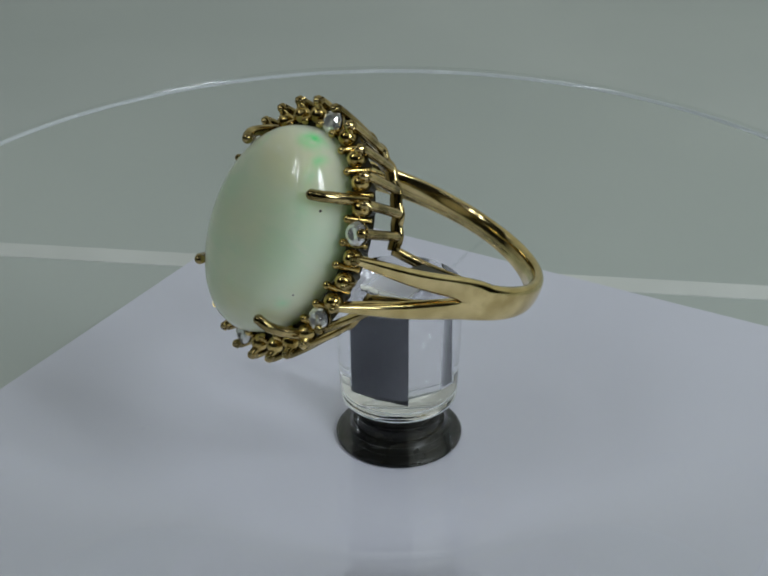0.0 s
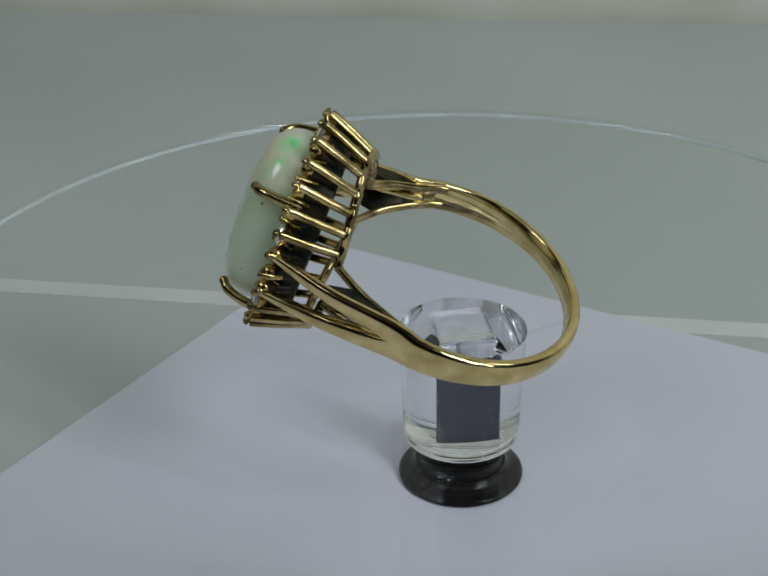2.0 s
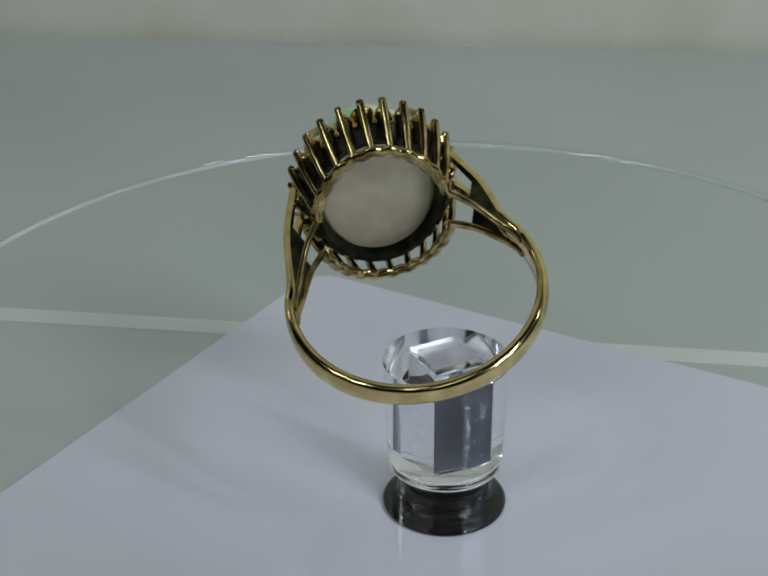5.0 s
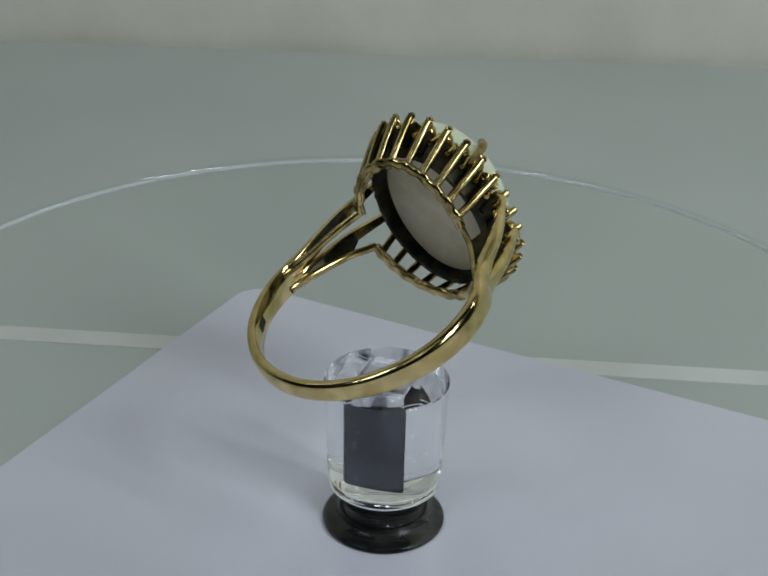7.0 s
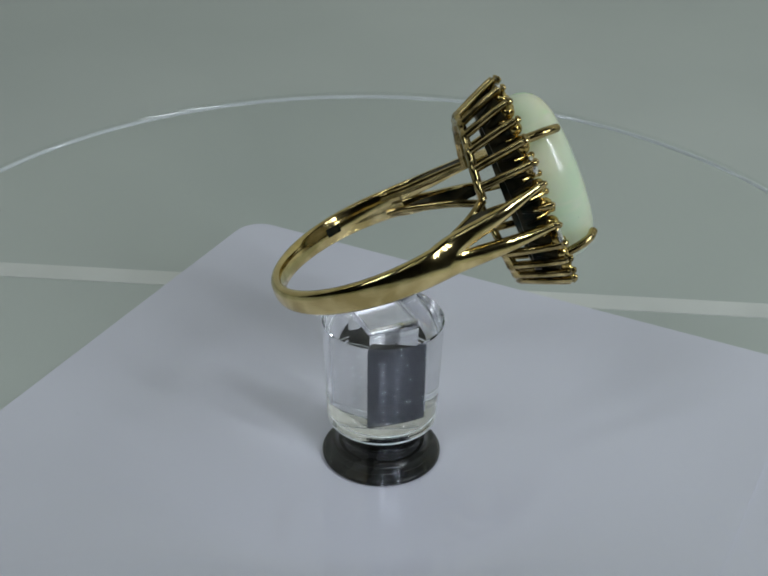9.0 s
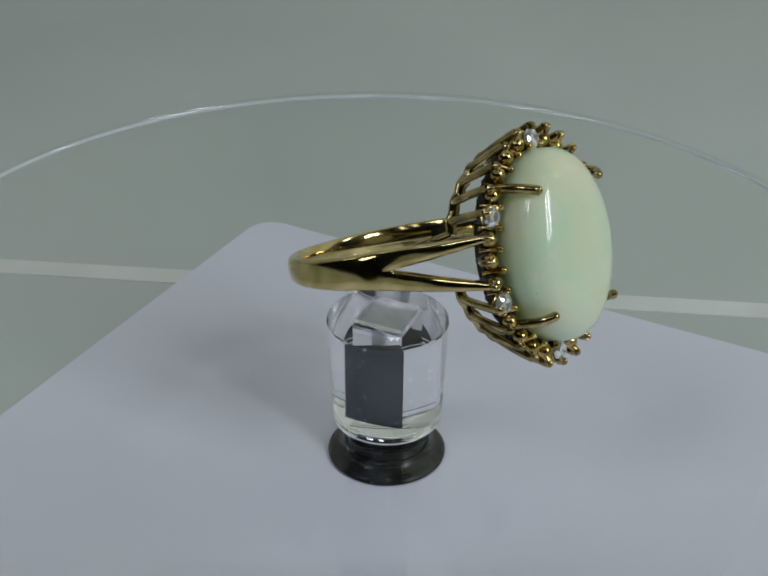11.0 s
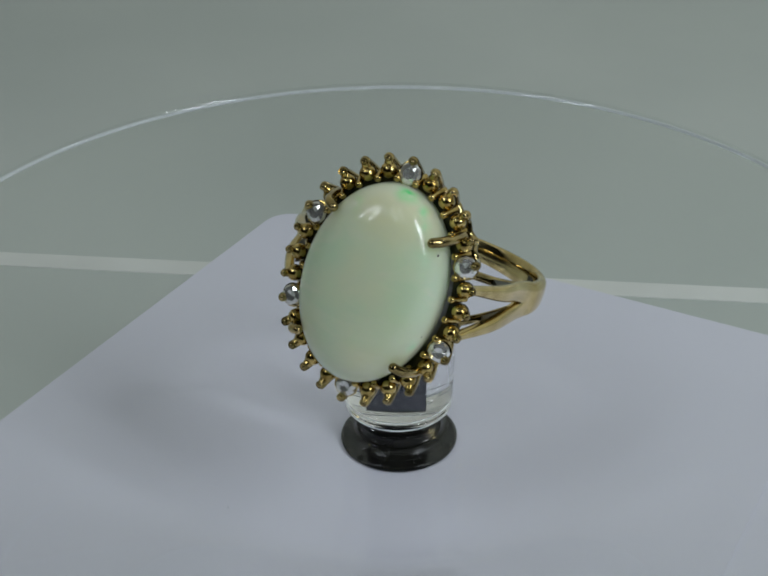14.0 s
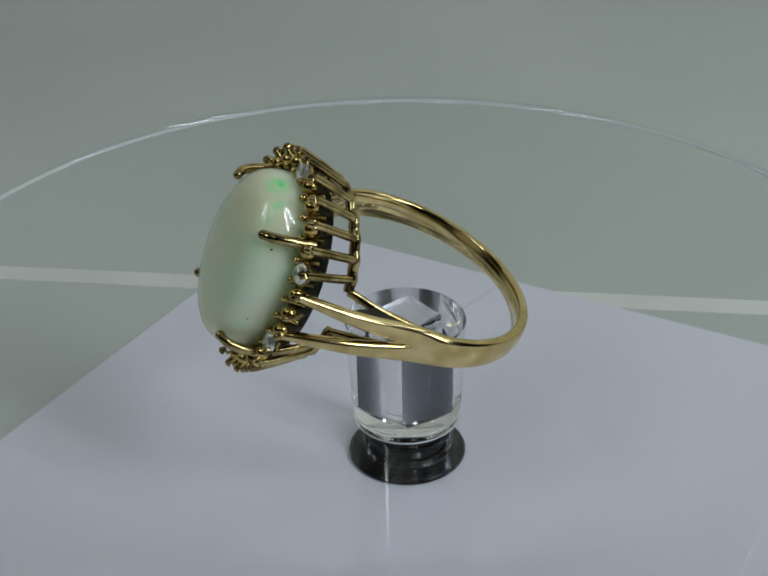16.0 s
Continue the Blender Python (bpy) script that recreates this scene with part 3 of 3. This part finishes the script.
def build_hallmark():
    """A stamped mark inside the band, a plain dark bar."""
    a0, bm, rows = radians(62), bmesh.new(), []
    for i in range(7):
        phi = a0 + (i / 6 - 0.5) * 0.15
        rows.append([bm.verts.new(loop(phi, r, l)) for r, l in ((RO - 1.0, -0.42), (RO - 0.9, -0.42), (RO - 0.9, 0.42), (RO - 1.0, 0.42))])
    for u, v in zip(rows, rows[1:]):
        for j in range(4):
            bm.faces.new((u[j], u[(j + 1) % 4], v[(j + 1) % 4], v[j]))
    bm.faces.new(rows[0][::-1])
    bm.faces.new(rows[-1])
    gold("hallmark", bm, DARK_GOLD, "dark stamped mark inside the band")


build_hallmark()
build_opal()
build_setting()
build_claws()
build_shank()

# dust that turns with the dish
def build_dust():
    rnd, bm = random.Random(7), bmesh.new()
    for i in range(9):
        r, a, size = 8 + 33 * math.sqrt(rnd.random()), rnd.uniform(0, 2 * math.pi), rnd.uniform(0.04, 0.11)
        h = dish_height(r)
        m = Matrix.Translation((r * math.cos(a), r * math.sin(a), h + 0.25 * size + (0.18 if r > FLAT else 0.0))) @ Matrix.Rotation(a, 4, "Z") @ Matrix.Diagonal((size, size * rnd.uniform(0.4, 1.0), size * 0.4, 1))
        bmesh.ops.create_icosphere(bm, subdivisions=1, radius=1.0, matrix=m)
    return tagged(part("dust", bm, SPECK), "scattered dark dust specks on the dish", "dust", kind="stuff")


dust = build_dust()

# ---- movement ----
SPIN = [(0.0, -0.00), (0.5, -11.34), (1.0, -23.24), (1.5, -35.60), (2.0, -47.31), (2.5, -59.10), (3.0, -70.90), (3.5, -82.40), (4.0, -94.30), (4.5, -106.10), (7.0, -169.00), (7.5, -179.91), (8.0, -191.33), (10.5, -250.90), (11.0, -262.30), (11.5, -273.30), (12.0, -284.80), (12.5, -295.85), (13.0, -307.20), (13.5, -319.13), (14.0, -331.52), (14.5, -343.11), (15.0, -354.83), (15.5, -366.54), (16.0, -378.72)]


def motions():
    walk(ring, [(t, pose(0, 0, 0, 0, 0, a)) for t, a in SPIN])
    walk(dust, [(t, pose(0, 0, 0, 0, 0, a)) for t, a in SPIN])
    walk(stand, [(t, pose(0, 0, 0, 0, 0, a - 25.6)) for t, a in SPIN])


motions()
